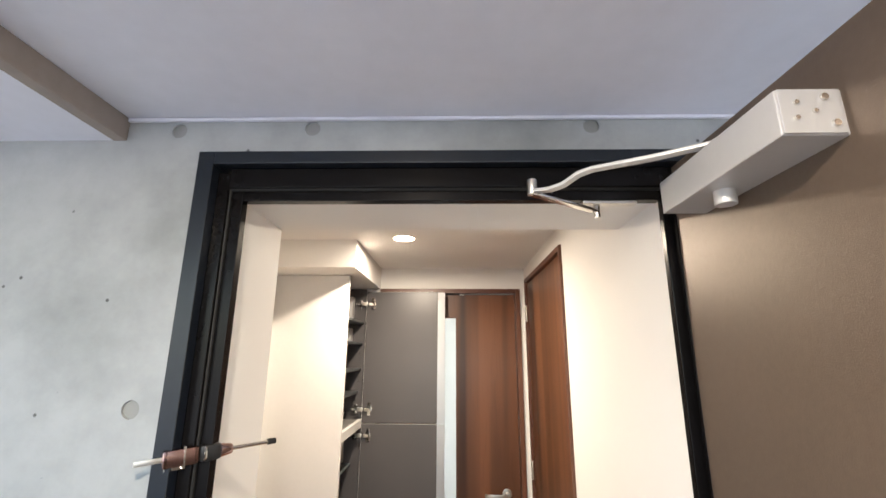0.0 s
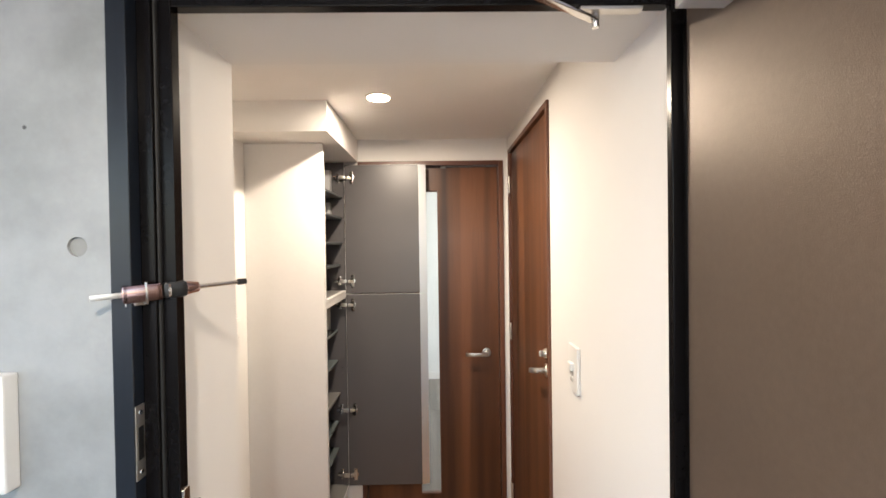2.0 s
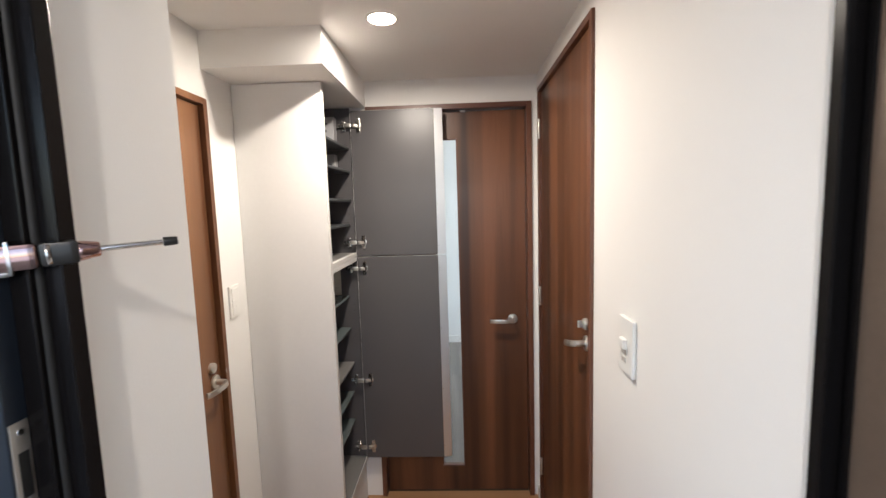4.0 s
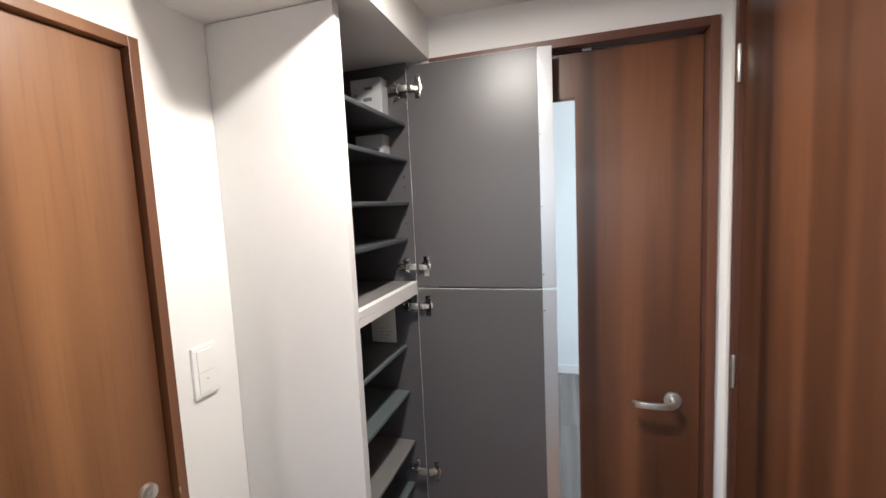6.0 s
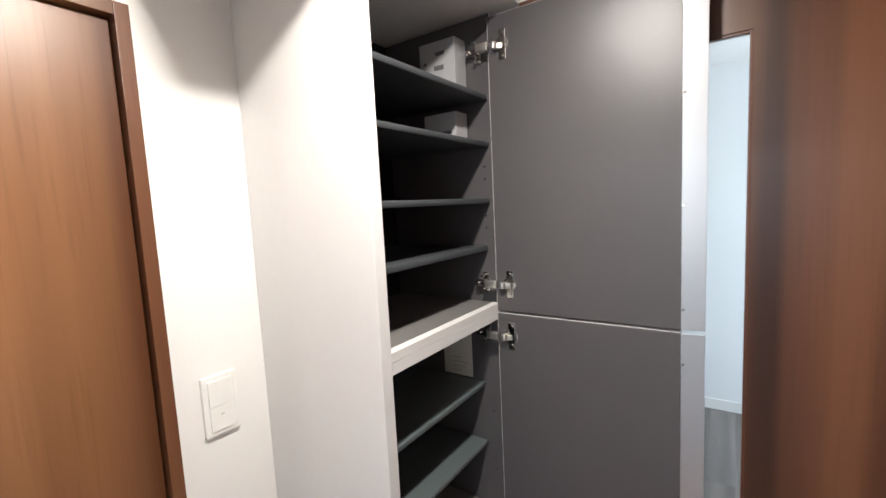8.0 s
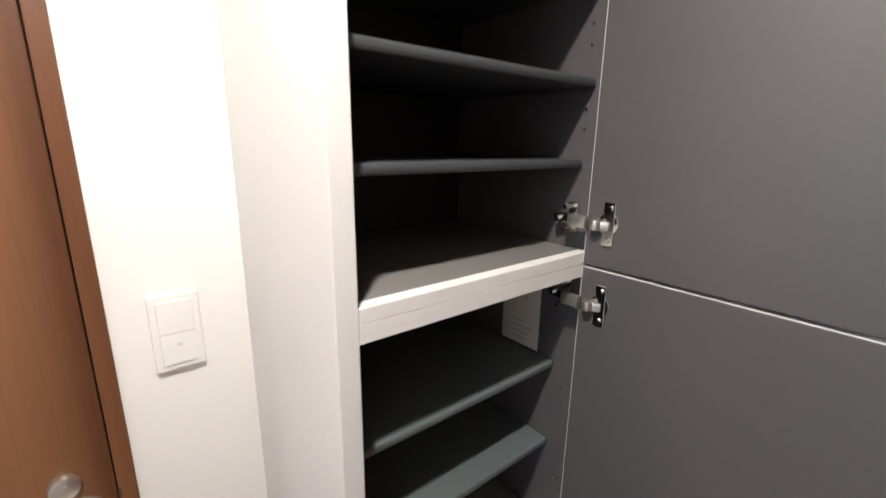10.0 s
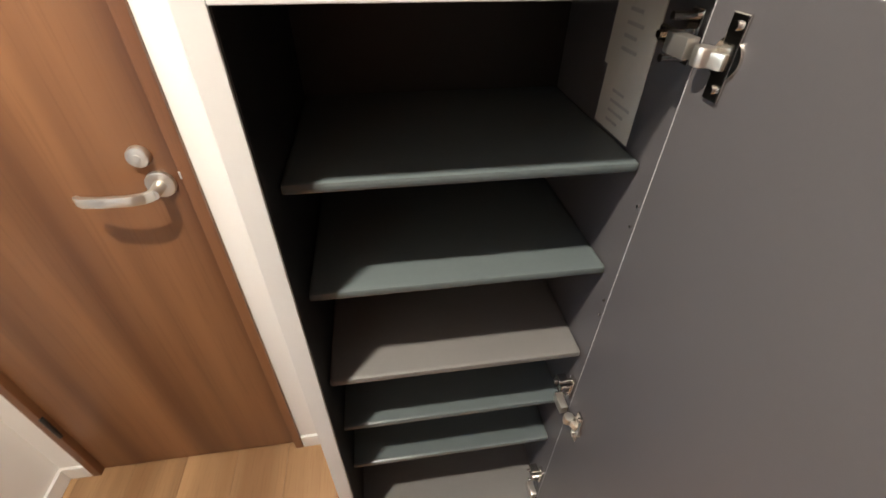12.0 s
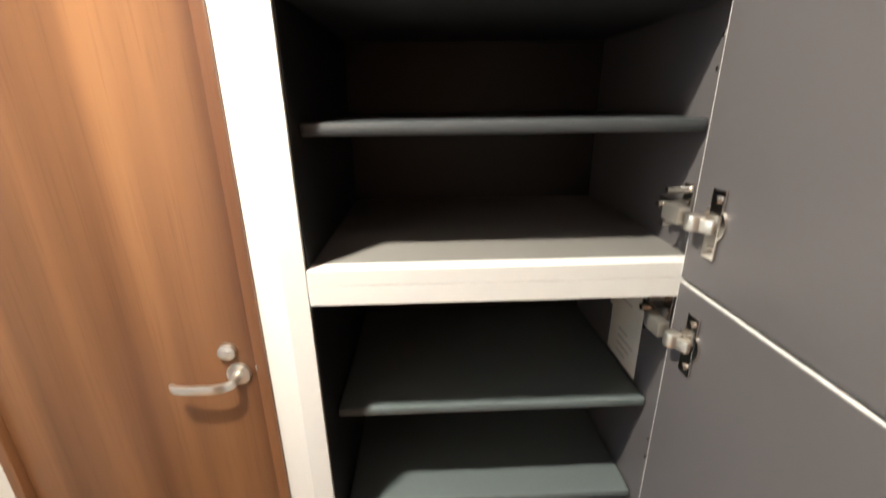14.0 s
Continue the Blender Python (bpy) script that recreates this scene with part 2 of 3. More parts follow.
bm = bmesh.new()
add_box(bm, WEST - 0.12, WEST, STEP, LD0 + 0.01, 0, CEIL)
add_box(bm, WEST - 0.12, WEST, LD1 - 0.01, NORTH, 0, CEIL)
add_box(bm, WEST - 0.12, WEST, LD0 + 0.01, LD1 - 0.01, LDT - 0.01, CEIL)
structure("wall_west", bm, WHITE_WALL, "white papered hall wall around the brown door", "wall")
bm = bmesh.new()
add_box(bm, EAST, EAST + 0.12, 0.05, RD0 + 0.01, 0, CEIL)
add_box(bm, EAST, EAST + 0.12, RD1 - 0.01, NORTH + 0.12, 0, CEIL)
add_box(bm, EAST, EAST + 0.12, RD0 + 0.01, RD1 - 0.01, RDT - 0.01, CEIL)
structure("wall_east", bm, WHITE_WALL, "white papered hall wall with light switch", "wall")
bm = bmesh.new()
add_box(bm, -2.0, FD0 + 0.01, NORTH, NORTH + 0.12, 0, CEIL)
add_box(bm, FD1 - 0.01, EAST, NORTH, NORTH + 0.12, 0, CEIL)
add_box(bm, FD0 + 0.01, FD1 - 0.01, NORTH, NORTH + 0.12, FDT - 0.01, CEIL)
structure("wall_north", bm, WHITE_WALL, "white papered end wall above the far door", "wall")
bm = box(WEST - 0.12, -0.22, 0.05, STEP, 0, CEIL)
add_box(bm, WEST, -0.38, STEP, PIER, 0, CEIL)
structure("wall_entry_return", bm, WHITE_WALL, "white papered return wall beside the entrance", "wall")
structure("wall_entry_head", box(-0.22, EAST, 0.05, STEP, HEAD_Z, CEIL), WHITE_WALL, "white lowered head above the entrance", "wall")
structure("ceiling", box(WEST - 0.12, EAST + 0.12, 0.05, NORTH + 0.12, CEIL, CEIL + 0.1), WHITE_CEIL, "white papered hall ceiling", "ceiling")
structure("soffit", box(WEST, SOF_X, SOF_Y, NORTH, SOF_Z, CEIL), WHITE_WALL, "white boxed-in beam above the shoe cabinet", "soffit")
structure("floor", box(WEST - 0.12, EAST + 0.12, 0.05, NORTH + 0.12, -0.05, FLOOR - 0.006), GROUT, "light brown wooden plank hall floor", "floor")

SKIRT = FLOOR + 0.055
bm = bmesh.new()
add_box(bm, WEST, WEST + 0.009, LD1 + 0.002, SIDE, FLOOR, SKIRT, 0.002)
add_box(bm, WEST, WEST + 0.009, PIER, LD0 - 0.002, FLOOR, SKIRT, 0.002)
structure("baseboard", bm, WHITE_TRIM, "white skirting board below the papered wall", "baseboard")
structure("baseboard", box(WEST + 0.009, -0.38, PIER, PIER + 0.009, FLOOR, SKIRT, 0.002), WHITE_TRIM, "white skirting board in the recess", "baseboard")
structure("baseboard", box(EAST - 0.009, EAST, 0.1, RD0 - 0.002, FLOOR, SKIRT, 0.002), WHITE_TRIM, "white skirting board below the papered wall", "baseboard")
structure("baseboard", box(EAST - 0.011, EAST, RD1 + 0.002, NORTH - 0.002, FLOOR, SKIRT, 0.002), WHITE_TRIM, "short white skirting end beside the door", "baseboard")

# ---- outside the entrance ----
bm = bmesh.new()
OUTLINE = ((-2.6, -0.02), (-0.262, -0.02), (-0.262, 2.014), (0.69, 2.014), (0.69, -0.02), (2.6, -0.02), (2.6, 2.4), (-2.6, 2.4))
front = bm.faces.new([bm.verts.new((x, 0, z)) for x, z in OUTLINE])
swept = bmesh.ops.extrude_face_region(bm, geom=[front])
bmesh.ops.translate(bm, verts=[v for v in swept["geom"] if isinstance(v, bmesh.types.BMVert)], vec=(0, 0.05, 0))
bmesh.ops.recalc_face_normals(bm, faces=bm.faces)
outer = structure("wall_south", bm, CONCRETE, "fair-faced grey concrete outer wall with tie holes", "wall")
TIES = ((-0.316, 2.066), (-0.058, 2.069), (0.471, 2.071), (-0.32, 1.56), (-0.32, 1.06), (-0.9, 1.56))
bm = bmesh.new()
for x, z in TIES:
    add_rod(bm, (x, -0.02, z), (x, 0.007, z), 0.0150, 0.0150, 32)
cutter = link_mesh("cutter", bm, CONCRETE)
drill = outer.modifiers.new("drill", "BOOLEAN")
drill.operation, drill.object, drill.solver = "DIFFERENCE", cutter, "EXACT"
bpy.context.view_layer.update()
drilled = bpy.data.meshes.new_from_object(outer.evaluated_get(bpy.context.evaluated_depsgraph_get()))
outer.modifiers.clear()
outer.data = drilled
bpy.data.objects.remove(cutter)
for x, z in TIES:
    bm = rod((x, 0.0045, z), (x, 0.0075, z), 0.0149, 0.0149, 28)
    part("tie_plug", bm, PLUG, outer, "round recessed mortar plug")

structure("porch_ceiling", box(-0.43, 2.6, -1.5, 0, 2.091, 2.3), CEIL_OUT, "blue-grey painted porch ceiling", "ceiling")
structure("porch_ceiling_low", box(-2.6, -0.432, -1.5, 0, 2.047, 2.3), CEIL_OUT, "lower pale porch ceiling", "ceiling")
structure("ceiling_drop", box(-0.440, -0.414, -1.5, -0.001, 2.045, 2.0905, 0.002), CONCRETE_BROWN, "bare brown concrete edge of the ceiling step", "trim")
structure("ceiling_trim", box(-0.425, 2.6, -0.008, -0.001, 2.083, 2.0895, 0.001), CEIL_OUT, "thin painted joint strip under the porch ceiling", "trim")
structure("porch_floor", box(-2.6, 2.6, -1.5, 0.05, -0.12, -0.02), GROUND, "grey concrete porch floor", "floor")
structure("parapet", box(-2.6, 2.6, -1.62, -1.5, -0.12, 1.1), CONCRETE, "grey concrete parapet of the access balcony", "wall")
structure("ground", box(-300, 300, -300, 300, -3.4, -3.2), GROUND, "grey ground below the access balcony", "ground")

# ---- the room behind the far door ----
bm = bmesh.new()
add_box(bm, -2.0, 2.0, 4.2, 4.3, 0, 2.4)
add_box(bm, -2.1, -2.0, NORTH, 4.3, 0, 2.4)
structure("room_wall", bm, ROOM_WALL, "pale room wall behind the glazed door", "wall")
bm = bmesh.new()
add_box(bm, 2.0, 2.1, NORTH, 2.4, 0, 2.4)
add_box(bm, 2.0, 2.1, 4.0, 4.3, 0, 2.4)
add_box(bm, 2.0, 2.1, 2.4, 4.0, 0, 0.6)
add_box(bm, 2.0, 2.1, 2.4, 4.0, 2.1, 2.4)
structure("room_wall_window", bm, ROOM_WALL, "pale room wall with a window opening", "wall")
bm = bmesh.new()
add_box(bm, EAST + 0.12, 2.0, NORTH, NORTH + 0.12, 0, 2.4)
add_box(bm, -2.0, EAST + 0.12, NORTH + 0.01, NORTH + 0.12, CEIL, 2.4)
structure("room_wall_back", bm, ROOM_WALL, "pale room wall on the hall side", "wall")
structure("room_ceiling", box(-2.1, 2.1, NORTH + 0.12, 4.3, 2.4, 2.5), WHITE_CEIL, "white room ceiling", "ceiling")
room_floor = structure("room_floor", box(-2.0, 2.0, NORTH + 0.12, 4.2, -0.05, FLOOR - 0.004), GROUT, "grey-brown plank room floor", "floor")
structure("baseboard", box(-2.0, 2.0, 4.19, 4.2, FLOOR, 0.09, 0.002), WHITE_TRIM, "white skirting board in the room", "baseboard")


# ---- doors ----
def lever(parent, at, out, along, mat, reach=1.0):
    """A lever handle: at = centre of its rose on the leaf, out = away from the leaf, along = where the lever points."""
    at, out, along = Vector(at), Vector(out) * reach, Vector(along)
    h = thing("door_handle", at, "", "", "")
    h.parent = parent
    h.matrix_parent_inverse = Matrix.Identity(4)
    h.location = at - parent.location
    tagged(h, "satin nickel lever handle")
    piece("rose", rod(at, at + out * 0.008, 0.025, 0.024, 32, 0.002), mat, h)
    piece("neck", rod(at + out * 0.007, at + out * 0.040, 0.0105, 0.0095, 20), mat, h)
    run = [at + out * 0.030 - along * 0.001, at + out * 0.042 + along * 0.003, at + out * 0.050 + along * 0.013, at + out * 0.054 + along * 0.034, at + out * 0.054 + along * 0.075, at + out * 0.050 + along * 0.105, at + out * 0.042 + along * 0.116]
    piece("lever", bar(run, 0.019, 0.010, (0, 0, 1), 0.0035), mat, h)
    return h


def lock(parent, at, out, mat, slot):
    at, out = Vector(at), Vector(out)
    k = piece("lock_rose", rod(at, at + out * 0.012, 0.019, 0.0175, 32, 0.002), mat, parent, "round nickel privacy lock")
    if slot:
        piece("thumb_turn", bar([at + out * 0.012, at + out * 0.03], 0.022, 0.007, (0, 0, 1), 0.002), mat, k)
    else:
        piece("indicator", rod(at + out * 0.011, at + out * 0.0135, 0.006, 0.006, 16), mat, k)


def hinge(parent, at, mat, axis_x):
    """A butt hinge: knuckle barrel and two small leaves on a jamb."""
    x, y, z = at
    hg = piece("hinge", rod((x, y, z - 0.045), (x, y, z + 0.045), 0.0055, 0.0055, 16, 0.001), mat, parent, "nickel butt hinge")
    for dz in (-0.016, 0.014):
        piece("knuckle", rod((x, y, z + dz), (x, y, z + dz + 0.003), 0.0062, 0.0062, 16), mat, hg)


def side_door(name, wall_x, out, y0, y1, top, leaf_in, label, veneer, trim):
    """A flush door in a wall that runs along y; out is +1 or -1, away from the wall into the hall."""
    d = thing(name, (wall_x, (y0 + y1) / 2, 0), label, "door", kind="structure")
    f = 0.022
    face, back = wall_x + out * 0.010, wall_x - out * 0.11
    xa, xb = min(face, back), max(face, back)
    piece("frame_side", box(xa, xb, y0, y0 + f, FLOOR, top, 0.0015), trim, d)
    piece("frame_side", box(xa, xb, y1 - f, y1, FLOOR, top, 0.0015), trim, d)
    piece("frame_head", box(xa, xb, y0 + f, y1 - f, top - f, top, 0.0015), trim, d)
    l0 = wall_x - out * leaf_in
    l1 = l0 - out * 0.035
    piece("leaf", box(min(l0, l1), max(l0, l1), y0 + f + 0.003, y1 - f - 0.003, FLOOR + 0.006, top - f - 0.003, 0.0015), veneer, d)
    s0, s1 = l1 - out * 0.001, l1 - out * 0.012
    piece("door_stop", box(min(s0, s1), max(s0, s1), y0 + f, y1 - f, FLOOR, top - f), GROUT, d)
    return d


LEFT_LEAF = 0.008
d = side_door("door_1", WEST, 1, LD0, LD1, LDT, LEFT_LEAF, "closed walnut flush door with satin lever handle", WALNUT, WALNUT_TRIM)
lever(d, (WEST - LEFT_LEAF, 0.985, 0.946), (1, 0, 0), (0, -1, 0), SATIN)
lock(d, (WEST - LEFT_LEAF, 0.971, 1.000), (1, 0, 0), SATIN, False)
for z in (0.28, 1.66):
    hinge(d, (WEST + 0.008, LD0 + 0.023, z), BLACK, 1)
piece("latch_plate", box(WEST + 0.0095, WEST + 0.0112, LD1 - 0.0225, LD1 - 0.0190, 0.962, 0.976, 0.0004), CHROME, d, "bright latch plate edge")
d = side_door("door_2", EAST, -1, RD0, RD1, RDT, 0.004, "closed walnut flush door with lever handle and lock, darkened as less lit", WALNUT_DIM, WALNUT_TRIM_DIM)
lever(d, (EAST + 0.004, 0.905, 1.086), (-1, 0, 0), (0, 0.84, -0.24), SATIN, 0.9)
lock(d, (EAST + 0.004, 0.905, 1.148), (-1, 0, 0), SATIN, True)
for z in (0.22, 1.085, 1.865):
    hinge(d, (EAST - 0.006, RD1 - 0.020, z), SATIN, -1)

# far door with its tall glazed slot
d = thing("door_3", ((FD0 + FD1) / 2, NORTH, 0), "walnut door with a tall narrow glass pane", "door", kind="structure")
f = 0.024
piece("frame_side", box(FD0, FD0 + f, NORTH - 0.01, NORTH + 0.13, FLOOR, FDT, 0.0015), WALNUT_TRIM_DIM, d)
piece("frame_side", box(FD1 - f, FD1, NORTH - 0.01, NORTH + 0.13, FLOOR, FDT, 0.0015), WALNUT_TRIM_DIM, d)
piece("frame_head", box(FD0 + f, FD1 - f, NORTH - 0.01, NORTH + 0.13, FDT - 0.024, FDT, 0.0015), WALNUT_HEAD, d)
LY = NORTH + 0.035
S0, S1, SB, ST = 0.115, 0.232, 0.15, 1.852
leaf_top = FDT - 0.028
bm = bmesh.new()
add_box(bm, FD0 + f + 0.003, S0, LY, LY + 0.035, FLOOR + 0.006, leaf_top)
add_box(bm, S1, FD1 - f - 0.003, LY, LY + 0.035, FLOOR + 0.006, leaf_top)
add_box(bm, S0, S1, LY, LY + 0.035, FLOOR + 0.006, SB)
add_box(bm, S0, S1, LY, LY + 0.035, ST, leaf_top)
leaf = piece("leaf", bm, WALNUT_DIM, d)
pane = piece("glass_pane", box(S0 + 0.001, S1 - 0.001, LY + 0.015, LY + 0.020, SB + 0.001, ST - 0.001), GLASS, leaf, "clear tall glass pane")
pane.visible_shadow = False
for x0, x1, z0, z1 in ((S0, S0 + 0.005, SB, ST), (S1 - 0.005, S1, SB, ST), (S0 + 0.005, S1 - 0.005, ST - 0.005, ST), (S0 + 0.005, S1 - 0.005, SB, SB + 0.005)):
    piece("glazing_bead", box(x0, x1, LY + 0.003, LY + 0.0145, z0, z1, 0.001), WALNUT_TRIM_DIM, leaf)
piece("closer_plate", box(0.17, 0.25, LY - 0.012, LY + 0.004, leaf_top - 0.001, leaf_top + 0.006, 0.001), BLACK, d, "black top catch plate")
piece("closer_catch", box(0.25, 0.275, LY - 0.010, LY + 0.004, leaf_top - 0.004, leaf_top + 0.003, 0.001), SATIN, d)
lever(d, (0.492, LY, 0.945), (0, -1, 0), (-1, 0, 0), SATIN)

# ---- entrance door frame ----
FRAME_IN, FRAME_OUT, FRAME_TOP = -0.191, -0.266, 1.933
fr = thing("entrance_frame", (0.2, 0.05, 0), "black steel stepped entrance door frame with rubber gasket", "door frame", kind="structure")


def stepped(lines, name):
    for n, (x0, x1, y0, y1, z0, z1) in enumerate(lines):
        piece(name, box(x0, x1, y0, y1, z0, z1, 0.0018), FRAME_SHEEN if y0 < 0 else FRAME_BLACK, fr)


FT = 2.019
stepped([(FRAME_OUT, -0.236, -0.008, 0.0495, -0.02, FT), (-0.236, -0.214, 0.014, 0.0495, -0.02, 1.985), (-0.214, FRAME_IN, 0.028, 0.049, -0.02, 1.955)], "jamb")
stepped([(0.668, 0.69, -0.008, 0.0495, -0.02, FT), (0.602, 0.668, 0.034, 0.0495, -0.02, 1.955)], "jamb")
stepped([(-0.236, 0.668, -0.008, 0.0495, 1.994, FT), (-0.214, 0.668, 0.014, 0.0495, 1.955, 1.994), (FRAME_IN, 0.598, 0.028, 0.049, FRAME_TOP, 1.955)], "head")
piece("gasket", rod((-0.2165, 0.0265, 0), (-0.2165, 0.0265, 1.955), 0.006, 0.006, 12), RUBBER, fr, "black rubber door gasket")
piece("gasket", rod((-0.216, 0.0265, 1.957), (0.62, 0.0265, 1.957), 0.006, 0.006, 12), RUBBER, fr, "black rubber door gasket")
piece("threshold", box(FRAME_IN, 0.598, 0.0, 0.048, -0.02, 0.012, 0.004), SATIN, fr, "worn metal threshold")
strike = piece("strike_plate", box(-0.2362, -0.2345, -0.006, 0.0135, 1.205, 1.318, 0.0006), SATIN, fr, "satin steel strike plate")
piece("strike_hole", box(-0.2346, -0.2340, -0.001, 0.010, 1.235, 1.285), BLACK, strike)
for z in (1.216, 1.307):
    piece("screw", rod((-0.2346, 0.004, z), (-0.2332, 0.004, z), 0.004, 0.0035, 14), CHROME, strike)
catch = piece("chain_catch", box(FRAME_IN - 0.001, FRAME_IN + 0.004, 0.030, 0.047, 1.10, 1.17, 0.0015), CHROME, fr, "chrome guard catch with a knob")
piece("catch_knob", rod((FRAME_IN + 0.003, 0.039, 1.145), (FRAME_IN + 0.022, 0.039, 1.145), 0.0055, 0.0075, 18, 0.001), CHROME, catch)

# swung-out guard arm on the frame
A, B = Vector((-0.262, -0.022, 1.486)), Vector((-0.119, 0.10, 1.496))
guard = thing("door_guard", A.lerp(B, 0.35), "rose-chrome and black door guard arm, swung out from the frame", "door guard")
at = lambda k: A + (B - A) * k
piece("tail_strip", bar([at(-0.10), at(0.02), at(0.14)], 0.008, 0.003, (0, 0, 1), 0.0006), SATIN, guard, "flat metal tail strip")
piece("body", bar([at(0.09), at(0.105), at(0.13), at(0.30), at(0.355), at(0.37)], 0.028, 0.020, (0, 0, 1), 0.007), COPPER, guard, "glossy rose-chrome body")
piece("clip", bar([at(0.245), at(0.262)], 0.035, 0.024, (0, 0, 1), 0.003), CHROME, guard)
piece("backing_plate", bar([at(0.10) + Vector((0, 0.004, -0.014)), at(0.24) + Vector((0, 0.004, -0.014))], 0.009, 0.010, (0, 0, 1), 0.001), CHROME, guard)
piece("sleeve", bar([at(0.37), at(0.43), at(0.50), at(0.545)], 0.026, 0.019, (0, 0, 1), 0.006), BLACK, guard, "black plastic sleeve")
piece("sleeve_band", rod(at(0.40), at(0.425), 0.0145, 0.0135, 24, 0.002), CHROME, guard)
piece("collar", rod(at(0.54), at(0.64), 0.0115, 0.008, 20, 0.0025), COPPER, guard)
piece("rod", rod(at(0.62), at(0.97), 0.0036, 0.0033, 16), CHROME, guard)
piece("tip", rod(at(0.95), at(1.03), 0.0056, 0.0050, 18, 0.0012), BLACK, guard)

# ---- entrance door leaf, swung open outwards, with its closer ----
leaf = thing("entrance_door", (0.64, -0.4, 0), "brown steel entrance door standing wide open", "door", kind="structure")
piece("leaf", box(0.617, 0.660, -0.83, 0.018, 0.0, 1.992, 0.002), LEAF_BROWN, leaf)
piece("leaf_edge", box(0.6162, 0.6610, 0.0182, 0.0275, 0.0, 1.992, 0.001), FRAME_BLACK, leaf, "black steel door edge")
for z in (0.25, 1.0, 1.75):
    piece("hinge", rod((0.6655, -0.014, z - 0.06), (0.6655, -0.014, z + 0.06), 0.008, 0.008, 18, 0.001), FRAME_BLACK, leaf)

closer = thing("door_closer", (0.59, -0.2, 1.90), "silver overhead door closer with a bent arm", "door closer")
CY0, CY1, CZ0, CZ1 = -0.322, -0.066, 1.874, 1.927
body = piece("body", box(0.551, 0.6300, CY0, CY1, CZ0, CZ1, 0.002), SILVER, closer)
piece("end_cap", box(0.552, 0.6165, CY0 - 0.003, CY0 + 0.001, CZ0 + 0.001, CZ1 - 0.001, 0.0008), SILVER, body)
for dx, dz, r in ((0.048, 0.042, 0.0048), (0.055, 0.012, 0.0048), (0.018, 0.036, 0.003), (0.016, 0.018, 0.003), (0.036, 0.026, 0.003)):
    piece("screw", rod((0.551 + dx, CY0 - 0.0055, CZ0 + dz), (0.551 + dx, CY0 - 0.001, CZ0 + dz), r * 0.8, r, 16), CHROME, body)
piece("valve_cap", rod((0.588, -0.165, CZ0 - 0.020), (0.588, -0.165, CZ0 + 0.001), 0.014, 0.014, 26, 0.001), SILVER, closer)
spin = Vector((0.575, -0.19, CZ1 + 0.008))
elbow = Vector((0.349, -0.028, 1.940))
piece("spindle", rod((spin.x, spin.y, CZ1 - 0.001), (spin.x, spin.y, CZ1 + 0.014), 0.009, 0.008, 20, 0.001), SILVER, closer)
run = [spin, spin.lerp(elbow, 0.3), spin.lerp(elbow, 0.62) + Vector((0, 0, 0.004)), spin.lerp(elbow, 0.70) + Vector((0, 0, 0.001)), spin.lerp(elbow, 0.80) + Vector((0, 0, -0.012)), spin.lerp(elbow, 0.88) + Vector((0, 0, -0.015)), elbow + Vector((0, 0, -0.012))]
piece("main_arm", bar(run, 0.006, 0.016, (0, 0, 1), 0.0018), SILVER, closer)
piece("elbow_pin", rod(elbow + Vector((0, 0, -0.018)), elbow + Vector((0, 0, 0.010)), 0.0085, 0.0085, 20, 0.0015), SATIN, closer)
shoe = Vector((0.482, 0.040, 1.914))
piece("fore_arm", bar([elbow + Vector((0, 0, -0.016)), shoe], 0.006, 0.013, (0, 0, 1), 0.0015), CHROME, closer)
piece("arm_bolt", rod(shoe + Vector((0, 0, -0.012)), shoe + Vector((0, 0, 0.012)), 0.006, 0.006, 16, 0.001), CHROME, closer)
piece("shoe_plate", box(0.455, 0.555, 0.030, 0.048, FRAME_TOP - 0.006, FRAME_TOP - 0.0002, 0.001), SATIN, closer, "satin bracket plate under the frame head")

leaf.matrix_world = Matrix.Translation((0.617, 0.02, 0)) @ pose(0, 0, 0, 0, 0, 0.6) @ Matrix.Translation((-0.617, -0.02, 0)) @ leaf.matrix_world

# ---- switch plates ----
sw = thing("light_switch", (WEST, 1.1290, 1.197), "white wall switch plate with two rockers", "light switch")
plate = piece("plate", box(WEST, WEST + 0.009, 1.0960, 1.1620, 1.137, 1.257, 0.003), PLASTIC, sw)
piece("rocker", box(WEST + 0.007, WEST + 0.0118, 1.1060, 1.1520, 1.197, 1.247, 0.0012), PLASTIC, plate)
piece("rocker", box(WEST + 0.007, WEST + 0.0113, 1.1060, 1.1520, 1.147, 1.1955, 0.0012), PLASTIC, plate)
piece("marker", box(WEST + 0.0112, WEST + 0.0117, 1.1260, 1.1330, 1.177, 1.179), FAINT_PRINT, plate)
sw = thing("sensor_switch", (EAST, 0.58, 1.197), "white wall sensor switch with knob and slots", "light switch")
plate = piece("plate", box(EAST - 0.010, EAST, 0.530, 0.608, 1.126, 1.258, 0.003), PLASTIC, sw)
piece("sensor_dome", box(EAST - 0.020, EAST - 0.008, 0.557, 0.587, 1.186, 1.210, 0.004), PLASTIC, plate)
piece("slide", box(EAST - 0.0125, EAST - 0.0095, 0.559, 0.585, 1.172, 1.183, 0.001), FAINT_PRINT, plate)
piece("slide", box(EAST - 0.0125, EAST - 0.0095, 0.563, 0.583, 1.154, 1.164, 0.001), FAINT_PRINT, plate)

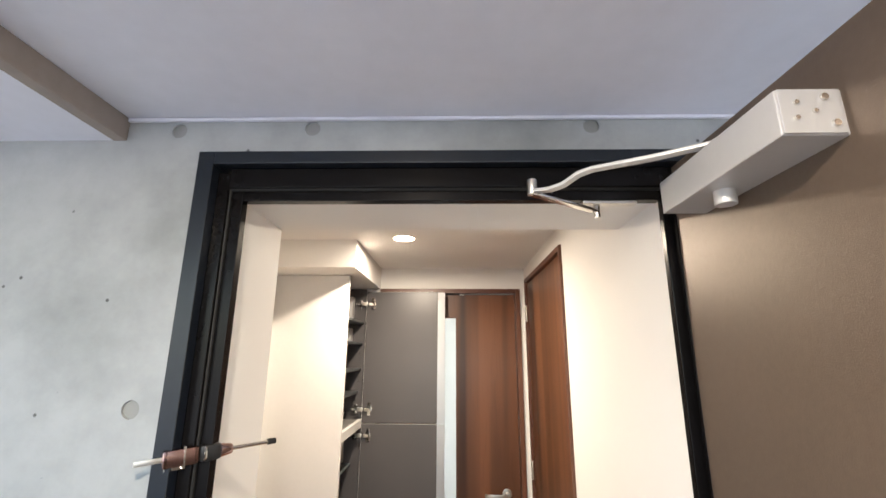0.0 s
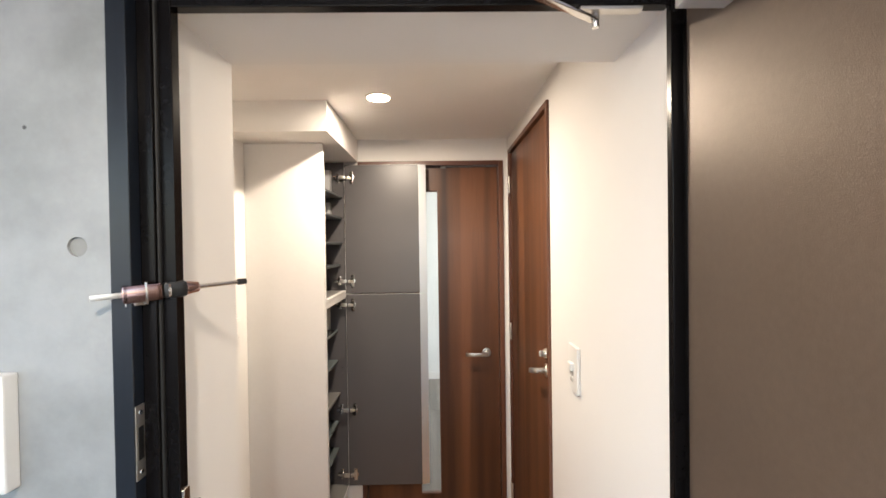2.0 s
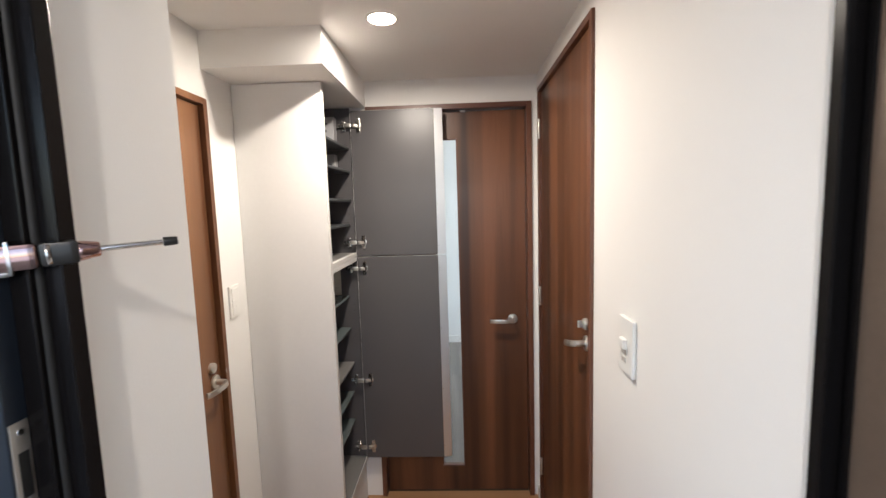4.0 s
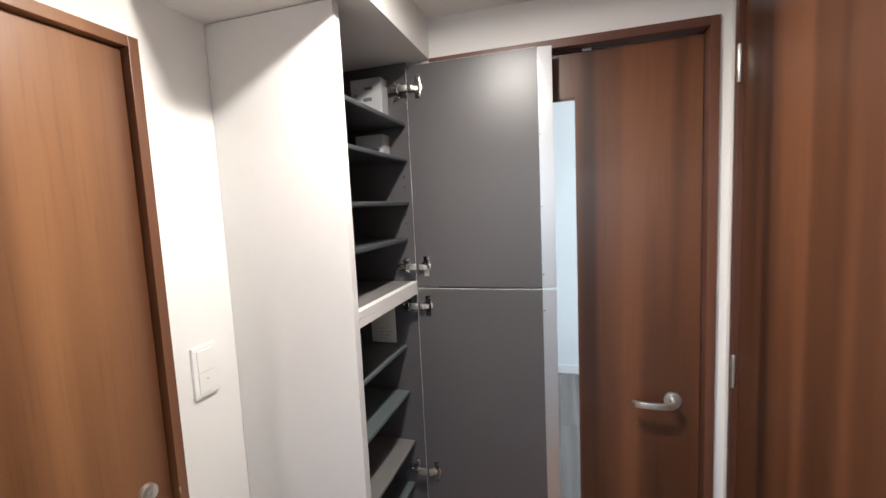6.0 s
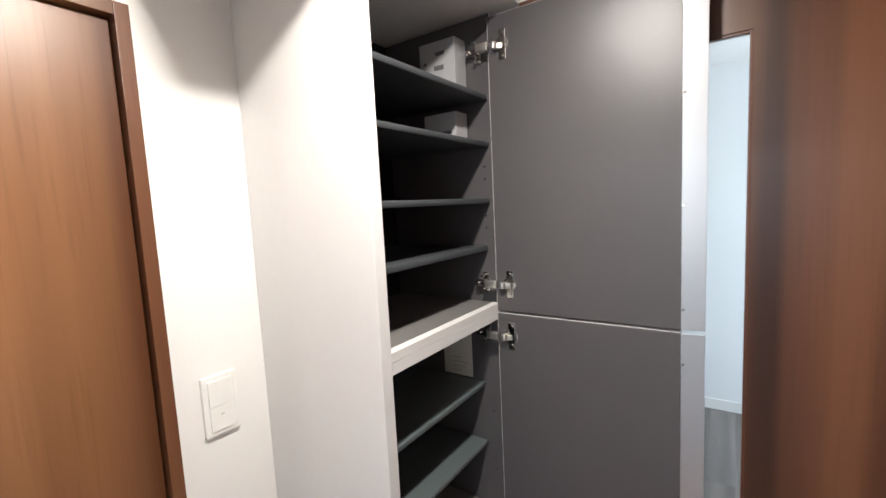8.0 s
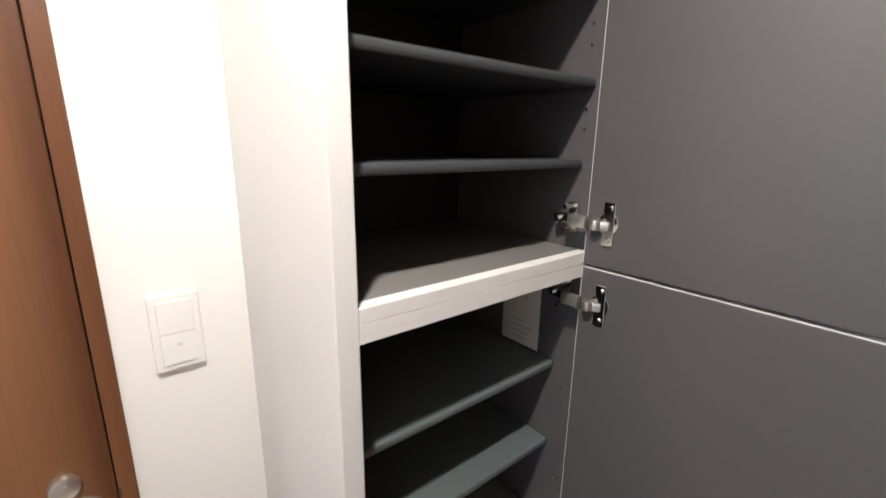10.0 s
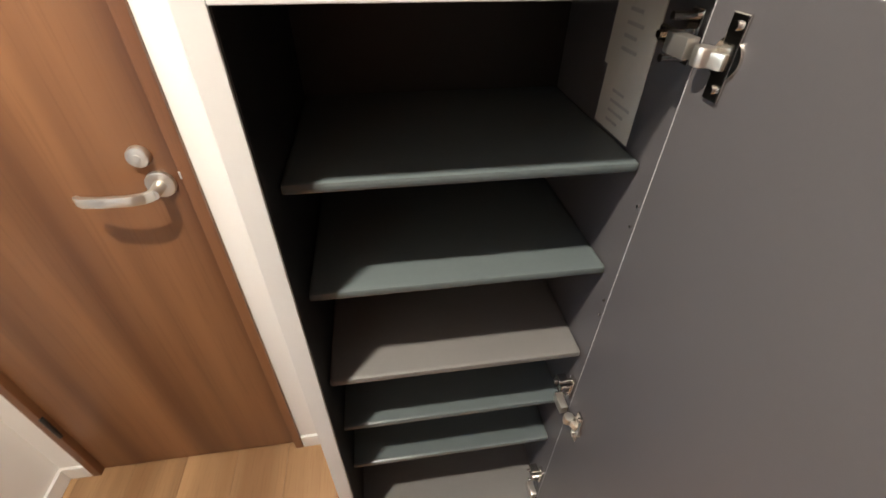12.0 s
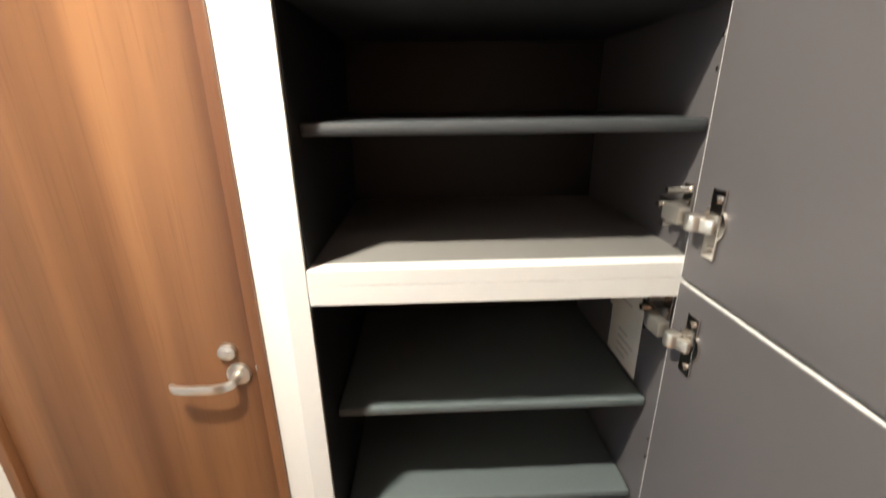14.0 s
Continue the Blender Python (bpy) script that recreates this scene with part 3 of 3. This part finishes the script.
ic = thing("intercom", (-0.48, 0, 1.287), "white intercom panel on the concrete wall", "intercom")
piece("body", box(-0.52, -0.412, -0.024, 0, 1.20, 1.373, 0.003), PLASTIC, ic)
for k in range(9):
    piece("grille_slot", box(-0.506 + k * 0.0062, -0.5035 + k * 0.0062, -0.0248, -0.0235, 1.272, 1.338), GREY_PRINT, ic)
piece("seam", box(-0.4445, -0.4433, -0.0246, -0.0235, 1.204, 1.369), GREY_PRINT, ic)

# ---- downlights ----
def downlight(name, x, y, z, label):
    dl = thing(name, (x, y, z), label, "ceiling light")
    bm = bmesh.new()
    ro, ri = 0.052, 0.044
    ring = []
    for r, h in ((ro, z - 0.0005), (ro, z - 0.003), (ri, z - 0.0045), (ri, z - 0.0005)):
        ring.append([bm.verts.new((x + r * math.cos(a * math.tau / 48), y + r * math.sin(a * math.tau / 48), h)) for a in range(48)])
    for a, b in zip(ring, ring[1:]):
        for k in range(48):
            bm.faces.new((a[k], a[(k + 1) % 48], b[(k + 1) % 48], b[k]))
    bmesh.ops.recalc_face_normals(bm, faces=bm.faces)
    piece("trim_ring", bm, WHITE_TRIM, dl)
    piece("diffuser", rod((x, y, z - 0.003), (x, y, z - 0.0005), 0.043, 0.043, 40), LAMP_GLOW, dl)


downlight("downlight", *LAMP, CEIL, "round recessed ceiling downlight, lit warm white")
downlight("porch_downlight", 0.10, -0.79, 2.091, "round recessed porch downlight, lit warm white")

# ---- shoe cabinet ----
IN_S, IN_N, BACK = 1.258, 1.668, -0.60
BOT, MID0, MID1, TOP = 0.25, 1.271, 1.311, 2.006
cab = thing("shoe_cabinet", (-0.44, 1.46, 0), "tall white shoe cabinet with dark lining, both doors open", "cabinet")
piece("side_panel", box(WEST + 0.001, CAB_F, SIDE, SIDE + 0.025, FLOOR, TOP, 0.001), WHITE_BOARD, cab, "white cabinet side panel")
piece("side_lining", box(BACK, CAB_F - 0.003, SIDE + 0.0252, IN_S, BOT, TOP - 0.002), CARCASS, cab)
piece("side_lining", box(BACK, CAB_F - 0.003, IN_N, NORTH - 0.004, BOT, TOP - 0.002), LAMINATE, cab)
piece("edge_band", box(CAB_F - 0.0028, CAB_F, IN_N, IN_N + 0.016, BOT, TOP - 0.002), WHITE_BOARD, cab, "thin white edge band")
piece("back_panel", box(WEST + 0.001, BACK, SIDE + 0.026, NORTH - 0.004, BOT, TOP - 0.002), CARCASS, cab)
piece("plinth", box(BACK, CAB_F - 0.012, SIDE + 0.026, NORTH - 0.003, FLOOR, BOT - 0.019, 0.001), WHITE_BOARD, cab, "white plinth")
piece("bottom_board", box(BACK, CAB_F - 0.003, IN_S, IN_N, BOT - 0.018, BOT, 0.001), SHELF_GREY, cab)
piece("bottom_edge", box(CAB_F - 0.0028, CAB_F, SIDE + 0.0255, IN_N, BOT - 0.018, BOT + 0.001), WHITE_BOARD, cab)
piece("middle_board", box(BACK, CAB_F - 0.02, IN_S, IN_N, MID0, MID1, 0.001), SHELF_GREY, cab)
for z0, z1 in ((MID0, 1.2928), (1.2934, MID1)):
    piece("middle_rail", box(CAB_F - 0.0195, CAB_F, SIDE + 0.0255, IN_N - 0.001, z0, z1, 0.0008), WHITE_BOARD, cab, "white front rail")
# Third value picks the board colour; 0 has the upper shade put in.
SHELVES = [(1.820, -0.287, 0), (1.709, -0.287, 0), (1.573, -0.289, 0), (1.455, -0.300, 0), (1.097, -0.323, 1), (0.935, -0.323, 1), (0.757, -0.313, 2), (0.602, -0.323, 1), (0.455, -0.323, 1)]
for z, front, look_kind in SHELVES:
    piece("shelf", box(BACK, front, IN_S + 0.001, IN_N - 0.001, z - 0.013, z, 0.0045), (SHELF_SHADED, SHELF_TEAL, SHELF_GREY)[look_kind], cab)
for z in (1.50, 1.53, 1.62, 1.65, 0.86, 0.89, 1.02, 1.05):
    piece("shelf_pin", rod((-0.302, IN_N - 0.003, z), (-0.302, IN_N + 0.001, z), 0.002, 0.002, 12), CHROME, cab)


def cabinet_door(z0, z1, hinges):
    x0, x1, y0 = CAB_F + 0.003, 0.126, 1.648
    door = piece("door", box(x0, x1, y0, y0 + 0.019, z0, z1, 0.0012), LAMINATE, cab, "open dark grey laminate door")
    bm = box(x1 + 0.0005, x1 + 0.0405, y0 - 0.002, y0 + 0.0002, z0 + 0.001, z1 - 0.001, 0.0004)
    bmesh.ops.rotate(bm, verts=bm.verts, cent=(x1, y0, 0), matrix=Matrix.Rotation(radians(9), 3, "Z"))
    piece("edge_pull", bm, BRUSHED, door, "brushed aluminium edge pull")
    piece("edge_pull_lip", box(x1 + 0.0385, x1 + 0.0400, y0 + 0.0072, y0 + 0.019, z0 + 0.001, z1 - 0.001), BRUSHED, door)
    piece("edge_band", box(x0 + 0.001, x1 - 0.001, y0 + 0.0015, y0 + 0.0175, z1, z1 + 0.0008), WHITE_BOARD, door, "white edge band")
    piece("edge_band", box(x0 - 0.0008, x0, y0 + 0.0005, y0 + 0.0175, z0 + 0.001, z1 - 0.001), WHITE_BOARD, door, "white edge band")
    h = z1 - z0
    for k in (0.06, 0.35, 0.65, 0.94):
        z = z0 + h * k
        piece("screw", rod((x1 + 0.004, y0 - 0.0034, z), (x1 + 0.004, y0 - 0.0015, z), 0.0025, 0.003, 12), CHROME, door)
    for z in hinges:
        piece("hinge_cup", rod((x0 + 0.036, y0 - 0.003, z), (x0 + 0.036, y0 + 0.004, z), 0.0165, 0.0165, 28, 0.001), CHROME, door)
        piece("hinge_wing", box(x0 + 0.028, x0 + 0.046, y0 - 0.0035, y0 - 0.0002, z - 0.033, z + 0.033, 0.0012), CHROME, door)
        for s in (-0.024, 0.024):
            piece("screw", rod((x0 + 0.038, y0 - 0.0065, z + s), (x0 + 0.038, y0 - 0.003, z + s), 0.0033, 0.004, 14), CHROME, door)
        piece("hinge_arm", bar([(x0 + 0.006, y0 - 0.012, z), (x0 - 0.014, y0 - 0.013, z), (x0 - 0.024, y0 - 0.012, z)], 0.018, 0.013, (0, 0, 1), 0.002), SATIN, door, "bright clip-on hinge arm")
        piece("hinge_link", rod((x0 + 0.020, y0 - 0.010, z - 0.010), (x0 + 0.020, y0 - 0.010, z + 0.006), 0.0085, 0.0085, 22, 0.0025), SATIN, door)
        piece("hinge_tongue", bar([(x0 + 0.014, y0 - 0.011, z - 0.003), (x0 + 0.026, y0 - 0.008, z - 0.003), (x0 + 0.038, y0 - 0.003, z - 0.003)], 0.013, 0.006, (0, 0, 1), 0.0015), SATIN, door)
        piece("hinge_body", box(x0 - 0.060, x0 - 0.030, IN_N - 0.024, IN_N - 0.006, z - 0.008, z + 0.008, 0.0025), CHROME, door)
        piece("hinge_plate", box(x0 - 0.045, x0 - 0.028, IN_N - 0.006, IN_N - 0.0002, z - 0.024, z + 0.024, 0.0012), CHROME, door)
        for dx, s in ((-0.036, -0.018), (-0.036, 0.018), (-0.05, 0.0)):
            piece("screw", rod((x0 + dx, IN_N - 0.030, z + s), (x0 + dx, IN_N - 0.005, z + s), 0.0038, 0.0042, 14), CHROME, door)


cabinet_door(1.2955, 1.986, (1.918, 1.363))
cabinet_door(BOT + 0.002, 1.2895, (1.235, 0.667, 0.315))

# ---- things kept in the cabinet ----
def carton(x0, x1, y0, y1, z0, z1, bars):
    c = thing("carton", ((x0 + x1) / 2, (y0 + y1) / 2, z0), "small white printed carton on a cabinet shelf", "box")
    piece("carton_body", box(x0, x1, y0, y1, z0, z1, 0.001), CARD_SHADED, c)
    for bx, bz, w, h in bars:
        piece("print_bar", box(x0 + bx, x0 + bx + w, y0 - 0.0006, y0 + 0.0004, z0 + bz, z0 + bz + h), GREY_PRINT, c)


carton(-0.445, -0.342, 1.615, 1.664, 1.8205, 1.955, ((0.048, 0.100, 0.026, 0.009), (0.042, 0.066, 0.028, 0.011), (0.012, 0.083, 0.008, 0.007)))
carton(-0.438, -0.345, 1.612, 1.664, 1.7095, 1.783, ((0.030, 0.022, 0.050, 0.008), (0.006, 0.010, 0.014, 0.014)))
sheet = thing("instruction_sheet", (-0.385, IN_N, 1.1), "cream printed instruction sheet taped inside the cabinet", "paper")
piece("paper", box(-0.452, -0.362, IN_N - 0.0012, IN_N - 0.0003, 1.099, 1.1735), PAPER, sheet)
piece("paper", box(-0.460, -0.362, IN_N - 0.0018, IN_N - 0.0006, 1.172, 1.262), PAPER, sheet)
for k in range(4):
    piece("print_bar", box(-0.428, -0.392 - 0.008 * (k % 2), IN_N - 0.0022, IN_N - 0.0016, 1.195 + k * 0.014, 1.199 + k * 0.014), FAINT_PRINT, sheet)
    piece("print_bar", box(-0.424, -0.395 + 0.01 * (k % 3), IN_N - 0.0016, IN_N - 0.0010, 1.110 + k * 0.012, 1.1135 + k * 0.012), FAINT_PRINT, sheet)

# ---- floor planks ----
floor = bpy.data.objects["floor"]
PW = 0.149
rows = math.ceil((NORTH - 0.11) / PW)
for r in range(rows):
    y0 = 0.112 + r * PW
    y1 = min(y0 + PW - 0.0006, NORTH + 0.03)
    cuts = sorted([WEST - 0.02, EAST + 0.02, WEST + 0.25 + (r * 0.41) % 0.9])
    for a, b in zip(cuts, cuts[1:]):
        if b - a > 0.02:
            part("plank", box(a, b - 0.0006, y0, y1, FLOOR - 0.006, FLOOR, 0.0008), OAK_PLANK, floor)
for k in range(27):
    x0 = -2.0 + k * 0.149
    for j in range(2):
        ya, yb = (1.82, 2.6 + (k * 0.37) % 0.9) if j == 0 else (2.6 + (k * 0.37) % 0.9, 4.19)
        part("plank", box(x0, x0 + 0.1485, ya, yb - 0.001, FLOOR - 0.004, FLOOR, 0.0008), GREY_PLANK, room_floor)
